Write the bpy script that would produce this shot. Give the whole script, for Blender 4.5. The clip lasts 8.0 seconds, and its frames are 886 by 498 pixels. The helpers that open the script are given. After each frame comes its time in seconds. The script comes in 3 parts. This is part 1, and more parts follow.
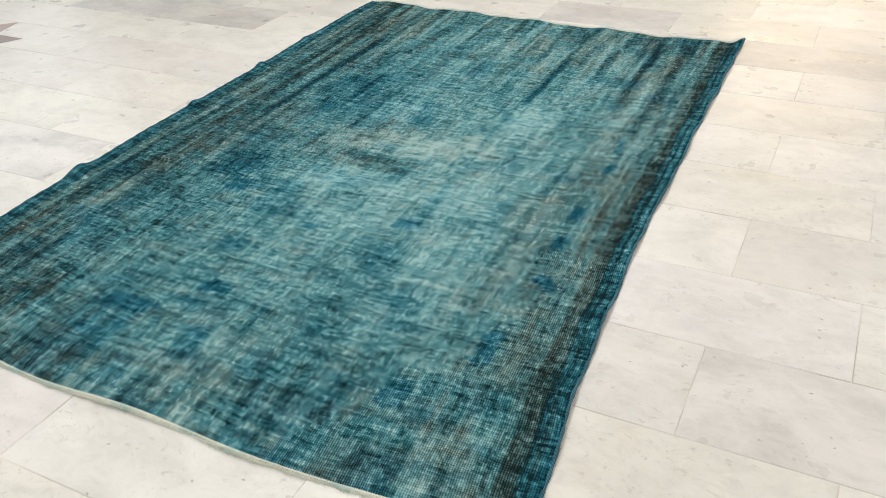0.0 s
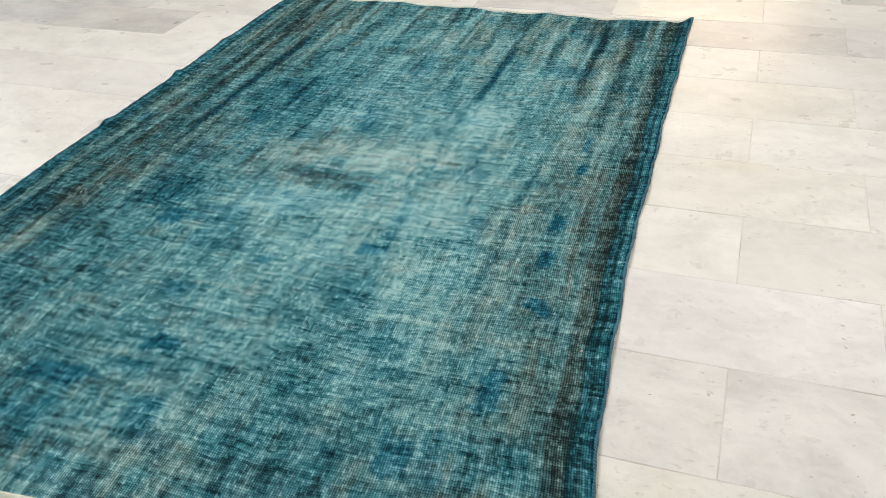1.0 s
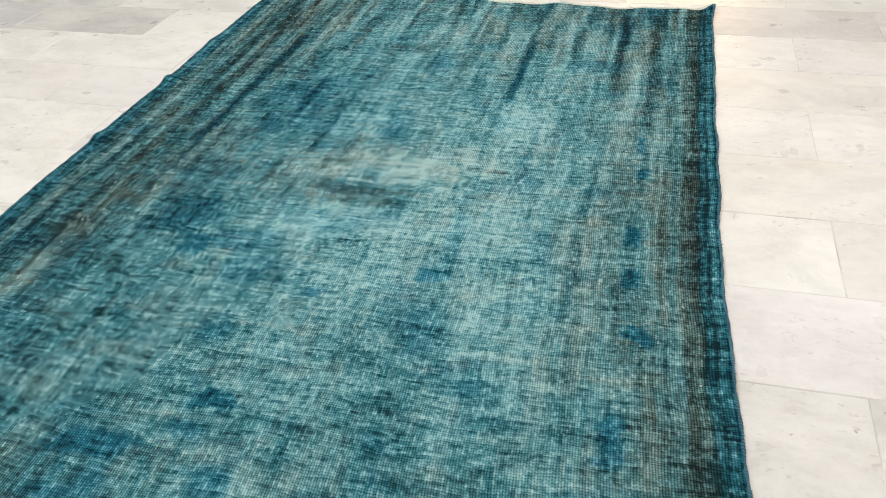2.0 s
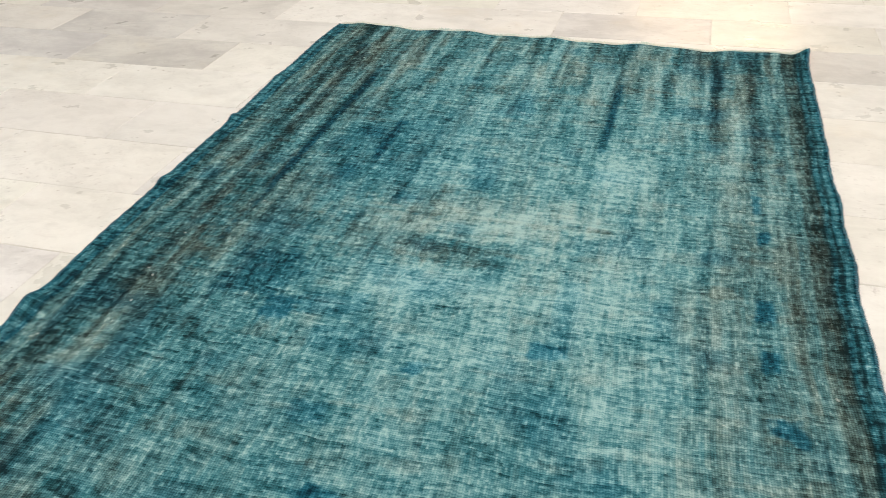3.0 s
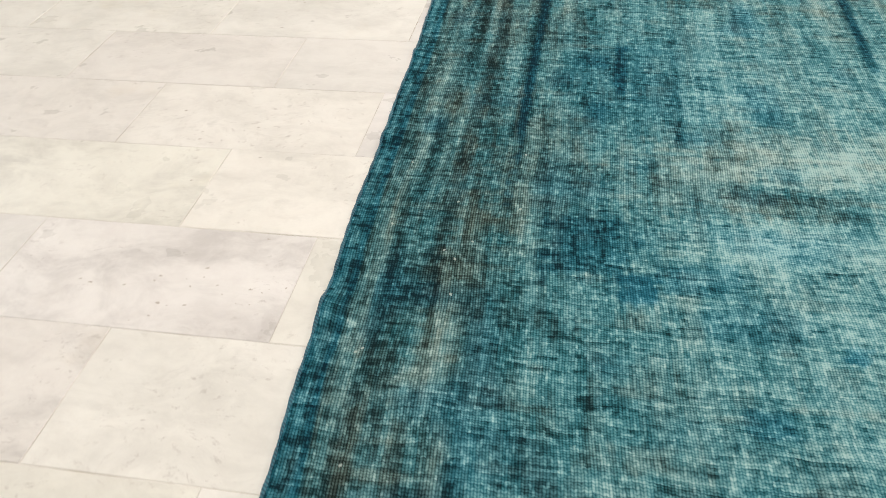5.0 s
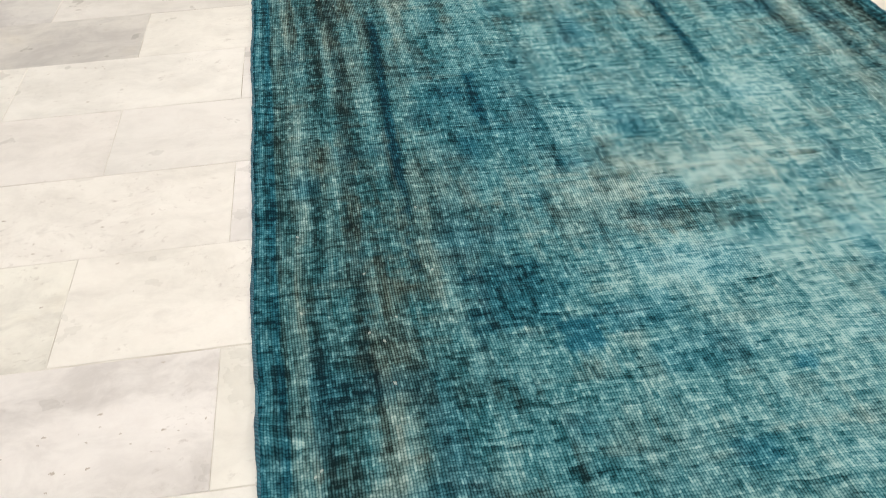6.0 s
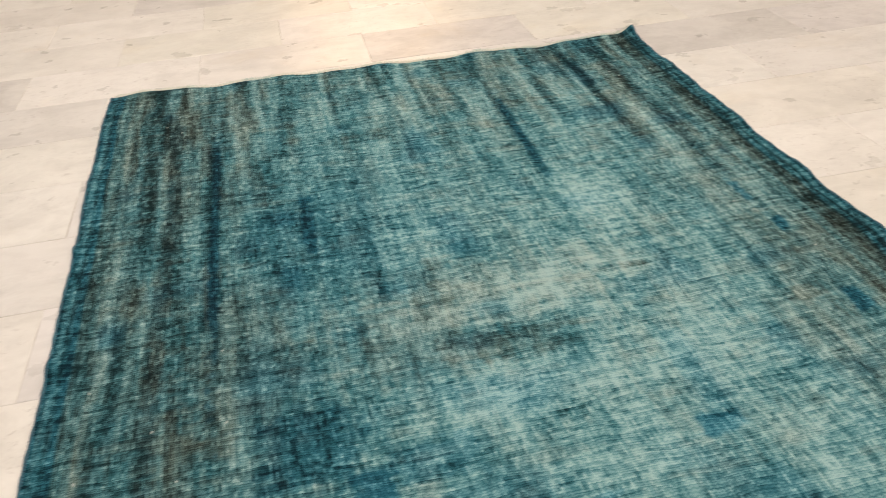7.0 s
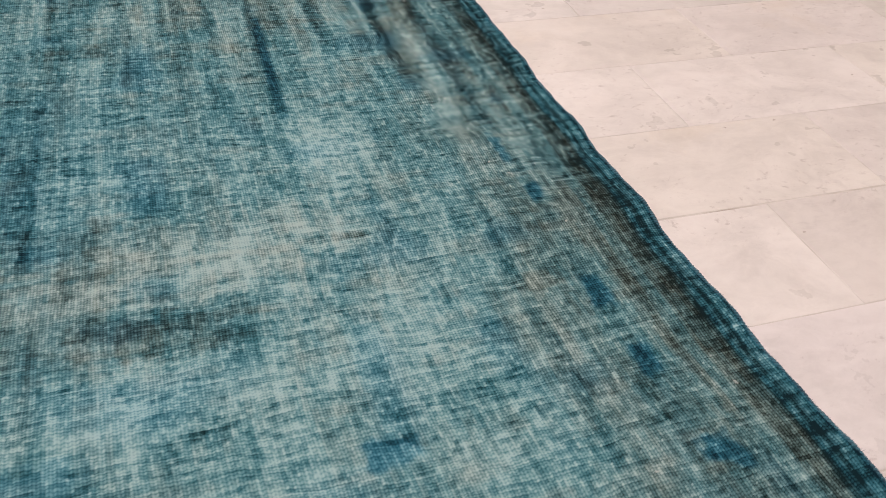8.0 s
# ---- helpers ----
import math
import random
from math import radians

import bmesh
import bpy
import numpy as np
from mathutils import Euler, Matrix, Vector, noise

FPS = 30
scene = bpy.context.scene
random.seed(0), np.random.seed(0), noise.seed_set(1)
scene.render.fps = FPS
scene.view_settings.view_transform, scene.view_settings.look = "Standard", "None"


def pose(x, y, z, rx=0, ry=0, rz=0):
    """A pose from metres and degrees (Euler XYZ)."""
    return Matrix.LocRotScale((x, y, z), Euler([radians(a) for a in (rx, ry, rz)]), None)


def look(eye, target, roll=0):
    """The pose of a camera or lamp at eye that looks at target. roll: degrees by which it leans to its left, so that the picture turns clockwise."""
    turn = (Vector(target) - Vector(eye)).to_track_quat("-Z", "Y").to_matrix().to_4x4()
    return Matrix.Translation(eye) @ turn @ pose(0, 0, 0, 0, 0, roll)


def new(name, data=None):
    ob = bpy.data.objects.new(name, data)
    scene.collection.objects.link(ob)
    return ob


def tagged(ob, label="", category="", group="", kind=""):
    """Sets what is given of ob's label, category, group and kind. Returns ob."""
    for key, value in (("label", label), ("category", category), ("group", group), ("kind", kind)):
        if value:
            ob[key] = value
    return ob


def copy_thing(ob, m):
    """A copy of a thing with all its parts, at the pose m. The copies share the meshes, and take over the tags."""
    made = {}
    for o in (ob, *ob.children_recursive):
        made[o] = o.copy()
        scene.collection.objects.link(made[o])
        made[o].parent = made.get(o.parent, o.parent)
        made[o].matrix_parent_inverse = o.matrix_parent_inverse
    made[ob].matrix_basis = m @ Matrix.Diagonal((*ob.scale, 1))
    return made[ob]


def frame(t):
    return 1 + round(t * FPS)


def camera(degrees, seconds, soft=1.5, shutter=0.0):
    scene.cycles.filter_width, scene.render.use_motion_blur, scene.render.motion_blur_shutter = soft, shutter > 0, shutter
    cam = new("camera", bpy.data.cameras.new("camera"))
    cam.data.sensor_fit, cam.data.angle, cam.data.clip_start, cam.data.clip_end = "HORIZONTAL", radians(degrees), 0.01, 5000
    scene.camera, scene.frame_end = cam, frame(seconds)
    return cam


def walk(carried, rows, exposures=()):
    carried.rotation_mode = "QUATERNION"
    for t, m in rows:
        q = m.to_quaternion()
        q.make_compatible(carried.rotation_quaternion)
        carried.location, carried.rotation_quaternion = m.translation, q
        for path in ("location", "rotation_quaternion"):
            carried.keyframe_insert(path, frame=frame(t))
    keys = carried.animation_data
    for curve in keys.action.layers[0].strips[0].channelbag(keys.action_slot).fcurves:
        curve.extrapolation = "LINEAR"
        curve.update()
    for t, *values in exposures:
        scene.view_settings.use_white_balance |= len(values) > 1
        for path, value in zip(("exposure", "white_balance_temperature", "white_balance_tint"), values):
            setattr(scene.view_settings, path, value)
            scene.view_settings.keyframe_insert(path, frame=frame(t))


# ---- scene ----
cam = camera(55.8, 8.0, soft=0.5, shutter=0.25)
PATH = [
    (0, (1.384, -2.146, 1.21), (0.597, -0.654, 0.135), -2.7),
    (0.2, (1.337, -2.087, 1.199), (0.575, -0.59, 0.113), -3.4),
    (0.5, (1.274, -2.028, 1.192), (0.569, -0.523, 0.079), -3.7),
    (0.8, (1.212, -1.988, 1.176), (0.57, -0.46, 0.056), -3.6),
    (1, (1.147, -1.967, 1.168), (0.549, -0.417, 0.054), -3.4),
    (1.2, (1.06, -1.947, 1.165), (0.501, -0.38, 0.056), -3.2),
    (2.3, (0.728, -1.763, 1.102), (0.276, -0.186, -0.043), -3.2),
    (2.5, (0.679, -1.708, 1.098), (0.23, -0.12, -0.032), -3.1),
    (2.7, (0.63, -1.676, 1.095), (0.172, -0.076, -0.014), -2.8),
    (3, (0.553, -1.688, 1.099), (0.044, -0.089, 0.011), -2.5),
    (3.2, (0.473, -1.718, 1.092), (-0.057, -0.125, 0.006), -2.1),
    (3.5, (0.313, -1.758, 1.079), (-0.165, -0.152, -0.012), -1.0),
    (3.8, (0.157, -1.771, 1.088), (-0.246, -0.159, -0.024), -0.3),
    (4, (0.078, -1.758, 1.071), (-0.32, -0.158, -0.06), -0.5),
    (4.2, (-0.017, -1.727, 1.049), (-0.471, -0.171, -0.124), -1.7),
    (5.3, (-0.476, -1.493, 1.038), (-0.618, 0.041, -0.237), -3.7),
    (5.5, (-0.551, -1.455, 1.048), (-0.512, 0.076, -0.238), -3.0),
    (5.7, (-0.594, -1.419, 1.053), (-0.45, 0.102, -0.238), -2.4),
    (6, (-0.606, -1.381, 1.065), (-0.423, 0.149, -0.21), -2.4),
    (6.3, (-0.557, -1.354, 1.085), (-0.368, 0.212, -0.144), -3.6),
    (6.5, (-0.489, -1.331, 1.09), (-0.289, 0.261, -0.104), -4.0),
    (6.8, (-0.357, -1.308, 1.089), (-0.119, 0.316, -0.053), -4.2),
    (7, (-0.267, -1.312, 1.073), (0.018, 0.326, -0.038), -4.2),
    (7.2, (-0.181, -1.309, 1.059), (0.177, 0.32, -0.045), -4.3),
    (7.5, (-0.056, -1.265, 1.006), (0.436, 0.307, -0.129), -1.5),
    (7.7, (0.041, -1.187, 0.962), (0.582, 0.322, -0.235), 2.3),
    (8, (0.16, -1.084, 0.948), (0.68, 0.376, -0.316), 4.0),
]
walk(cam, [(t, look(eye, target, roll)) for t, eye, target, roll in PATH],
     [(0.0, -0.12, 6250, 9), (1.0, -0.09, 6200, 9), (2.5, 0.0, 6200, 10), (3.0, -0.02, 6500, 10), (3.5, -0.16, 6850, 10), (4.0, -0.02, 6750, 11), (6.0, 0.02, 6500, 11), (6.5, -0.25, 6700, 12),
      (7.0, -0.17, 7100, 16), (7.5, -0.28, 7050, 27), (8.0, -0.30, 6800, 27)])

# ---- world and light ----
world = bpy.data.worlds.new("world")
scene.world = world
world.use_nodes = True
world.node_tree.nodes["Background"].inputs[0].default_value = (0.9, 0.95, 1.0, 1)
world.node_tree.nodes["Background"].inputs[1].default_value = 0.15

ROOM = (-4.58, 4.82, -4.2, 8.4, 3.1)        # west, east, south, north, ceiling height


def area_lamp(name, at, target, size_x, size_y, power, colour):
    data = bpy.data.lights.new(name, "AREA")
    data.shape, data.size, data.size_y, data.energy, data.color = "RECTANGLE", size_x, size_y, power, colour
    lamp = new(name, data)
    lamp.matrix_world = look(at, target)
    return lamp


area_lamp("window_daylight", (ROOM[0] + 0.06, 0.6, 1.6), (0, 0.6, 0.6), 4.4, 1.9, 26, (0.88, 0.95, 1.0))
for lx in (-0.5, 2.3):
    for ly in (-2.0, 1.0, 4.0):
        area_lamp("ceiling_panel_light", (lx, ly, ROOM[4] - 0.06), (lx, ly, 0), 1.15, 0.55, 37 if lx < 0 else 22, (1.0, 0.96, 0.91))
area_lamp("warm_wall_light", (0.8, ROOM[3] - 0.12, 2.35), (0.8, 4, 1.0), 1.8, 0.6, 32, (1.0, 0.70, 0.40))


# ---- node helpers ----
class Nodes:
    """Short names for building one material's node tree."""

    def __init__(self, name):
        self.mat = bpy.data.materials.new(name)
        self.mat.use_nodes = True
        self.tree = self.mat.node_tree
        self.shader = self.tree.nodes["Principled BSDF"]

    def put(self, socket, value):
        if hasattr(value, "is_linked"):
            self.tree.links.new(value, socket)
        else:
            socket.default_value = value

    def node(self, kind, *values, out=0, **settings):
        n = self.tree.nodes.new(kind)
        for key, value in settings.items():
            setattr(n, key, value)
        for socket, value in zip(n.inputs, values):
            if value is not None:
                self.put(socket, value)
        return n.outputs[out]

    def math(self, op, a, b=0.0, c=0.0):
        return self.node("ShaderNodeMath", a, b, c, operation=op)

    def mix(self, factor, a, b, blend="MIX"):
        n = self.tree.nodes.new("ShaderNodeMix")
        n.data_type, n.blend_type = "RGBA", blend
        self.put(n.inputs[0], factor)
        self.put(n.inputs[6], a)
        self.put(n.inputs[7], b)
        return n.outputs[2]

    def noise(self, vector, scale, detail=3.0, rough=0.55, distort=0.0):
        n = self.tree.nodes.new("ShaderNodeTexNoise")
        self.put(n.inputs["Vector"], vector)
        n.inputs["Scale"].default_value, n.inputs["Detail"].default_value = scale, detail
        n.inputs["Roughness"].default_value, n.inputs["Distortion"].default_value = rough, distort
        return n.outputs["Fac"]

    def ramp(self, value, *stops):
        n = self.tree.nodes.new("ShaderNodeValToRGB")
        self.put(n.inputs[0], value)
        bar = n.color_ramp.elements
        while len(bar) < len(stops):
            bar.new(0.5)
        for e, (at, colour) in zip(bar, stops):
            e.position = at
            e.color = (*colour, 1) if isinstance(colour, tuple) else (colour, colour, colour, 1)
        return n.outputs[0]

    def stretch(self, vector, x, y, z=1.0):
        return self.node("ShaderNodeVectorMath", vector, (x, y, z), operation="MULTIPLY")

    def attribute(self, name, out="Fac"):
        n = self.tree.nodes.new("ShaderNodeAttribute")
        n.attribute_name = name
        return n.outputs[out]

    def bump(self, height, strength, distance, normal=None):
        n = self.tree.nodes.new("ShaderNodeBump")
        n.inputs["Strength"].default_value, n.inputs["Distance"].default_value = strength, distance
        self.put(n.inputs["Height"], height)
        if normal is not None:
            self.put(n.inputs["Normal"], normal)
        return n.outputs[0]

    def finish(self, colour, roughness=0.5, normal=None, **more):
        self.put(self.shader.inputs["Base Color"], colour)
        self.put(self.shader.inputs["Roughness"], roughness)
        if normal is not None:
            self.put(self.shader.inputs["Normal"], normal)
        for key, value in more.items():
            self.put(self.shader.inputs[key], value)
        return self.mat


# ---- materials ----
def marble(name, base, vein, cloud, vein_amount):
    """Honed white marble; every tile takes its own piece of the stone and its own tone."""
    n = Nodes(name)
    place = n.node("ShaderNodeTexCoord", out=3)
    chance = n.node("ShaderNodeObjectInfo", out=5)
    shift = n.node("ShaderNodeCombineXYZ", n.math("MULTIPLY", chance, 37.0), n.math("MULTIPLY", chance, 91.0), n.math("MULTIPLY", chance, 13.0))
    here = n.node("ShaderNodeVectorMath", place, shift, operation="ADD")
    warp = n.node("ShaderNodeVectorMath", here, n.node("ShaderNodeVectorMath", n.node("ShaderNodeTexNoise", here, None, 6.0, 3.0, out=1), (0.10, 0.10, 0.10), operation="MULTIPLY"), operation="ADD")
    clouds = n.noise(n.stretch(warp, 1.0, 1.7), 3.4, 6.0, 0.66, 0.4)
    bands = n.noise(n.stretch(warp, 1.0, 2.6), 5.0, 7.0, 0.68, 0.8)
    veins = n.math("SUBTRACT", 1.0, n.math("MULTIPLY", n.math("ABSOLUTE", n.math("SUBTRACT", bands, 0.5)), 6.0))
    veins = n.math("MULTIPLY", n.math("MAXIMUM", veins, 0.0), n.ramp(clouds, (0.45, 0.0), (0.62, 1.0)))
    colour = n.mix(n.ramp(clouds, (0.36, 0.0), (0.66, 1.0)), base, cloud)
    colour = n.mix(n.math("MULTIPLY", veins, vein_amount), colour, vein)
    smudge = n.noise(n.stretch(warp, 1.0, 1.5), 16.0, 7.0, 0.72, 0.3)
    smudge = n.math("MULTIPLY", n.ramp(smudge, (0.50, 0.0), (0.74, 1.0)), n.ramp(n.noise(here, 3.1, 3.0), (0.42, 0.0), (0.64, 1.0)))
    colour = n.mix(n.math("MULTIPLY", smudge, 0.65), colour, vein)
    dapple = n.noise(n.stretch(warp, 1.0, 1.3), 10.0, 8.0, 0.74)
    colour = n.mix(n.math("MULTIPLY", n.ramp(dapple, (0.45, 0.0), (0.68, 1.0)), 0.42), colour, n.mix(n.ramp(clouds, (0.4, 0.0), (0.6, 1.0)), tuple(c * k for c, k in zip(cloud[:3], (0.95, 0.92, 0.92))) + (1,), vein))
    pits = n.noise(n.stretch(warp, 1.0, 1.5), 48.0, 5.0, 0.68)
    pits = n.math("MULTIPLY", n.ramp(pits, (0.58, 0.0), (0.70, 1.0)), n.ramp(n.noise(here, 4.0, 3.0), (0.45, 0.0), (0.56, 1.0)))
    colour = n.mix(n.math("MULTIPLY", pits, 0.62), colour, (0.46, 0.42, 0.39, 1))
    rust = n.ramp(n.noise(warp, 2.1, 5.0, 0.62), (0.60, 0.0), (0.76, 1.0))
    colour = n.mix(n.math("MULTIPLY", rust, 0.20), colour, (0.66, 0.52, 0.30, 1))
    tone = n.node("ShaderNodeMapRange", n.math("FRACT", n.math("MULTIPLY", chance, 7.31)), 0.0, 1.0, 0.93, 1.035)
    tint = n.node("ShaderNodeCombineColor", tone, n.math("MULTIPLY", tone, n.node("ShaderNodeMapRange", n.math("FRACT", n.math("MULTIPLY", chance, 3.7)), 0.0, 1.0, 0.990, 1.012)), n.math("MULTIPLY", tone, n.node("ShaderNodeMapRange", n.math("FRACT", n.math("MULTIPLY", chance, 11.3)), 0.0, 1.0, 0.972, 1.02)))
    colour = n.mix(1.0, colour, tint, "MULTIPLY")
    gloss = n.node("ShaderNodeMapRange", n.noise(here, 9.0, 4.0), 0.3, 0.7, 0.26, 0.40)
    relief = n.bump(n.noise(here, 60.0, 3.0), 0.08, 0.002)
    relief = n.bump(n.noise(here, 3.0, 2.0), 0.10, 0.01, relief)
    return n.finish(colour, gloss, relief, **{"Specular IOR Level": 0.5})


WHITE_MARBLE = marble("white_marble", (0.812, 0.789, 0.755, 1), (0.56, 0.54, 0.51, 1), (0.742, 0.72, 0.685, 1), 0.25)
GREY_MARBLE = marble("grey_marble", (0.70, 0.68, 0.66, 1), (0.45, 0.43, 0.43, 1), (0.55, 0.535, 0.53, 1), 0.6)
PALE_GREY_MARBLE = marble("pale_grey_marble", (0.735, 0.715, 0.69, 1), (0.50, 0.48, 0.46, 1), (0.64, 0.62, 0.60, 1), 0.5)
MOTTLED_MARBLE = marble("mottled_white_marble", (0.80, 0.777, 0.742, 1), (0.50, 0.475, 0.45, 1), (0.70, 0.678, 0.648, 1), 0.55)
PINK_MARBLE = marble("pink_brown_marble", (0.36, 0.25, 0.22, 1), (0.50, 0.40, 0.36, 1), (0.30, 0.20, 0.18, 1), 0.4)
BROWN_MARBLE = marble("brown_marble", (0.20, 0.13, 0.11, 1), (0.33, 0.25, 0.22, 1), (0.15, 0.10, 0.085, 1), 0.5)


def plain(name, colour, roughness, grain=40.0, depth=0.0015):
    n = Nodes(name)
    place = n.node("ShaderNodeTexCoord", out=3)
    speck = n.noise(place, grain, 4.0)
    broad = n.noise(place, 1.3, 3.0)
    shade = n.mix(n.ramp(speck, (0.3, 0.0), (0.7, 1.0)), tuple(c * 0.9 for c in colour) + (1,), tuple(min(1, c * 1.07) for c in colour) + (1,))
    shade = n.mix(n.math("MULTIPLY", n.ramp(broad, (0.4, 0.0), (0.7, 1.0)), 0.15), shade, tuple(c * 0.75 for c in colour) + (1,))
    return n.finish(shade, roughness, n.bump(speck, 0.3, depth))


def joint_filler():
    """Pale joint filler, worn brown here and there."""
    n = Nodes("grout")
    place = n.node("ShaderNodeTexCoord", out=3)
    worn = n.ramp(n.noise(place, 5.0, 4.0, 0.6), (0.42, 0.0), (0.62, 1.0))
    colour = n.mix(worn, (0.74, 0.715, 0.67, 1), (0.47, 0.425, 0.37, 1))
    return n.finish(colour, 0.9, n.bump(n.noise(place, 90.0, 3.0), 0.3, 0.001))


GROUT = joint_filler()
PLASTER = plain("wall_plaster", (0.78, 0.75, 0.69), 0.85)
CEILING_PAINT = plain("ceiling_paint", (0.82, 0.81, 0.79), 0.9)
DIRT = plain("nick_dirt", (0.50, 0.45, 0.40), 0.9, 300.0)
ALUMINIUM = plain("painted_frame", (0.7, 0.7, 0.68), 0.4)


def glowing(name, colour, strength):
    n = Nodes(name)
    return n.finish((0.9, 0.9, 0.9, 1), 0.5, **{"Emission Color": (*colour, 1), "Emission Strength": strength})


DIFFUSER = glowing("lamp_diffuser", (1.0, 0.95, 0.87), 2.0)
WARM_SHADE = glowing("warm_lamp_shade", (1.0, 0.75, 0.45), 1.5)
SKYLIGHT = glowing("outdoor_daylight", (0.88, 0.95, 1.0), 0.35)


# ---- mesh helpers ----
def mesh_of(name, bm, material):
    data = bpy.data.meshes.new(name)
    bm.to_mesh(data)
    bm.free()
    data.materials.append(material)
    return data


def part(name, bm, material, parent=None, label=""):
    ob = new(name, mesh_of(name, bm, material))
    ob.parent = parent
    return tagged(ob, label) if label else ob


def box(bm, x0, x1, y0, y1, z0, z1):
    m = Matrix.Translation(((x0 + x1) / 2, (y0 + y1) / 2, (z0 + z1) / 2)) @ Matrix.Diagonal((x1 - x0, y1 - y0, z1 - z0, 1))
    return bmesh.ops.create_cube(bm, size=1.0, matrix=m)["verts"]


def boxes(*extents):
    bm = bmesh.new()
    for e in extents:
        box(bm, *e)
    return bm


# ---- room ----
W0, E0, S0, N0, TOP = ROOM
floor = part("floor", boxes((W0 - 0.2, E0 + 0.2, S0 - 0.2, N0 + 0.2, -0.12, -0.0012)), GROUT)
tagged(floor, "honed white marble tiled floor with grey streaks", "floor", kind="structure")
ceiling = part("ceiling", boxes((W0 - 0.2, E0 + 0.2, S0 - 0.2, N0 + 0.2, TOP, TOP + 0.2)), CEILING_PAINT)
tagged(ceiling, "plain white painted ceiling", "ceiling", kind="structure")
for name, extents in (
    ("wall_north", [(W0 - 0.2, E0 + 0.2, N0, N0 + 0.2, -0.001, TOP)]),
    ("wall_south", [(W0 - 0.2, E0 + 0.2, S0 - 0.2, S0, -0.001, TOP)]),
    ("wall_east", [(E0, E0 + 0.2, S0, N0, -0.001, TOP)]),
    ("wall_west", [(W0 - 0.2, W0, S0, -1.7, -0.001, TOP), (W0 - 0.2, W0, 2.9, N0, -0.001, TOP),
                   (W0 - 0.2, W0, -1.7, 2.9, -0.001, 0.6), (W0 - 0.2, W0, -1.7, 2.9, 2.6, TOP)]),
):
    tagged(part(name, boxes(*extents), PLASTER), "plain cream plastered wall", "wall", kind="structure")

window = tagged(new("window_1"), "wide shop window with daylight outside", "window", kind="structure")
part("window_frame", boxes((W0 - 0.14, W0 - 0.08, -1.7, 2.9, 0.6, 0.66), (W0 - 0.14, W0 - 0.08, -1.7, 2.9, 2.54, 2.6),
                           (W0 - 0.14, W0 - 0.08, -1.7, -1.64, 0.66, 2.54), (W0 - 0.14, W0 - 0.08, 2.84, 2.9, 0.66, 2.54),
                           (W0 - 0.14, W0 - 0.08, 0.57, 0.63, 0.66, 2.54)), ALUMINIUM, window)
part("daylight_pane", boxes((W0 - 0.12, W0 - 0.10, -1.64, 0.57, 0.66, 2.54)), SKYLIGHT, window)
part("daylight_pane", boxes((W0 - 0.12, W0 - 0.10, 0.63, 2.84, 0.66, 2.54)), SKYLIGHT, window)

first = None
for lx in (-0.5, 2.3):
    for ly in (-2.0, 1.0, 4.0):
        if first is None:
            first = tagged(new("ceiling_light"), "flat rectangular ceiling light with warm white diffuser", "ceiling light", "ceiling lights")
            part("frame", boxes((-0.62, 0.62, 0.28, 0.32, -0.05, 0), (-0.62, 0.62, -0.32, -0.28, -0.05, 0),
                                (-0.62, -0.58, -0.28, 0.28, -0.05, 0), (0.58, 0.62, -0.28, 0.28, -0.05, 0)), ALUMINIUM, first)
            part("diffuser", boxes((-0.578, 0.578, -0.278, 0.278, -0.03, -0.01)), DIFFUSER, first)
            first.matrix_world = pose(lx, ly, TOP)
        else:
            copy_thing(first, pose(lx, ly, TOP))
sconce = tagged(new("wall_lamp"), "wide wall lamp with a warm yellow shade", "wall lamp")
part("shade", boxes((0.35, 1.25, N0 - 0.10, N0 - 0.02, 2.18, 2.52)), WARM_SHADE, sconce)
part("mount", boxes((0.7, 0.9, N0 - 0.02, N0, 2.28, 2.42)), ALUMINIUM, sconce)


# ---- rug ----
RUG_U, RUG_V = 1.80, 2.75
BUMPS = [(-0.51, 0.017, 0.045), (0.08, 0.010, 0.03), (0.51, 0.011, 0.03), (-0.93, 0.006, 0.05), (0.86, 0.006, 0.04)]
CREASES = [(-0.66, 0.5), (-0.74, 0.42), (-0.80, 0.36), (-0.585, 0.30)]


def rug_outline(a, b):
    """Plan place of a point a of the way across and b of the way along the rug."""
    y_near = -1.297 + 0.030 * a**4 + 0.006 * np.sin(19 * a - 8.6)
    y_far = 1.482 - 0.09 * a + 0.04 * a**6 + 0.002 * np.sin(21 * a)
    y = y_near + (y_far - y_near) * b
    x_left = -0.829 - 0.036 * y + 0.008 * y * y + 0.012 * np.clip(-0.3 - y, 0, 0.6) + 0.002 * np.sin(4.1 * y) + 0.002 * np.sin(13 * y + 1)
    x_right = 0.952 + 0.013 * np.clip(0.9 - y, 0, 3) + 0.054 * np.clip(-0.1 - y, 0, 3) ** 2 + 0.002 * np.sin(9.0 * y) + 0.002 * np.sin(23 * y)
    return x_left + (x_right - x_left) * a, y


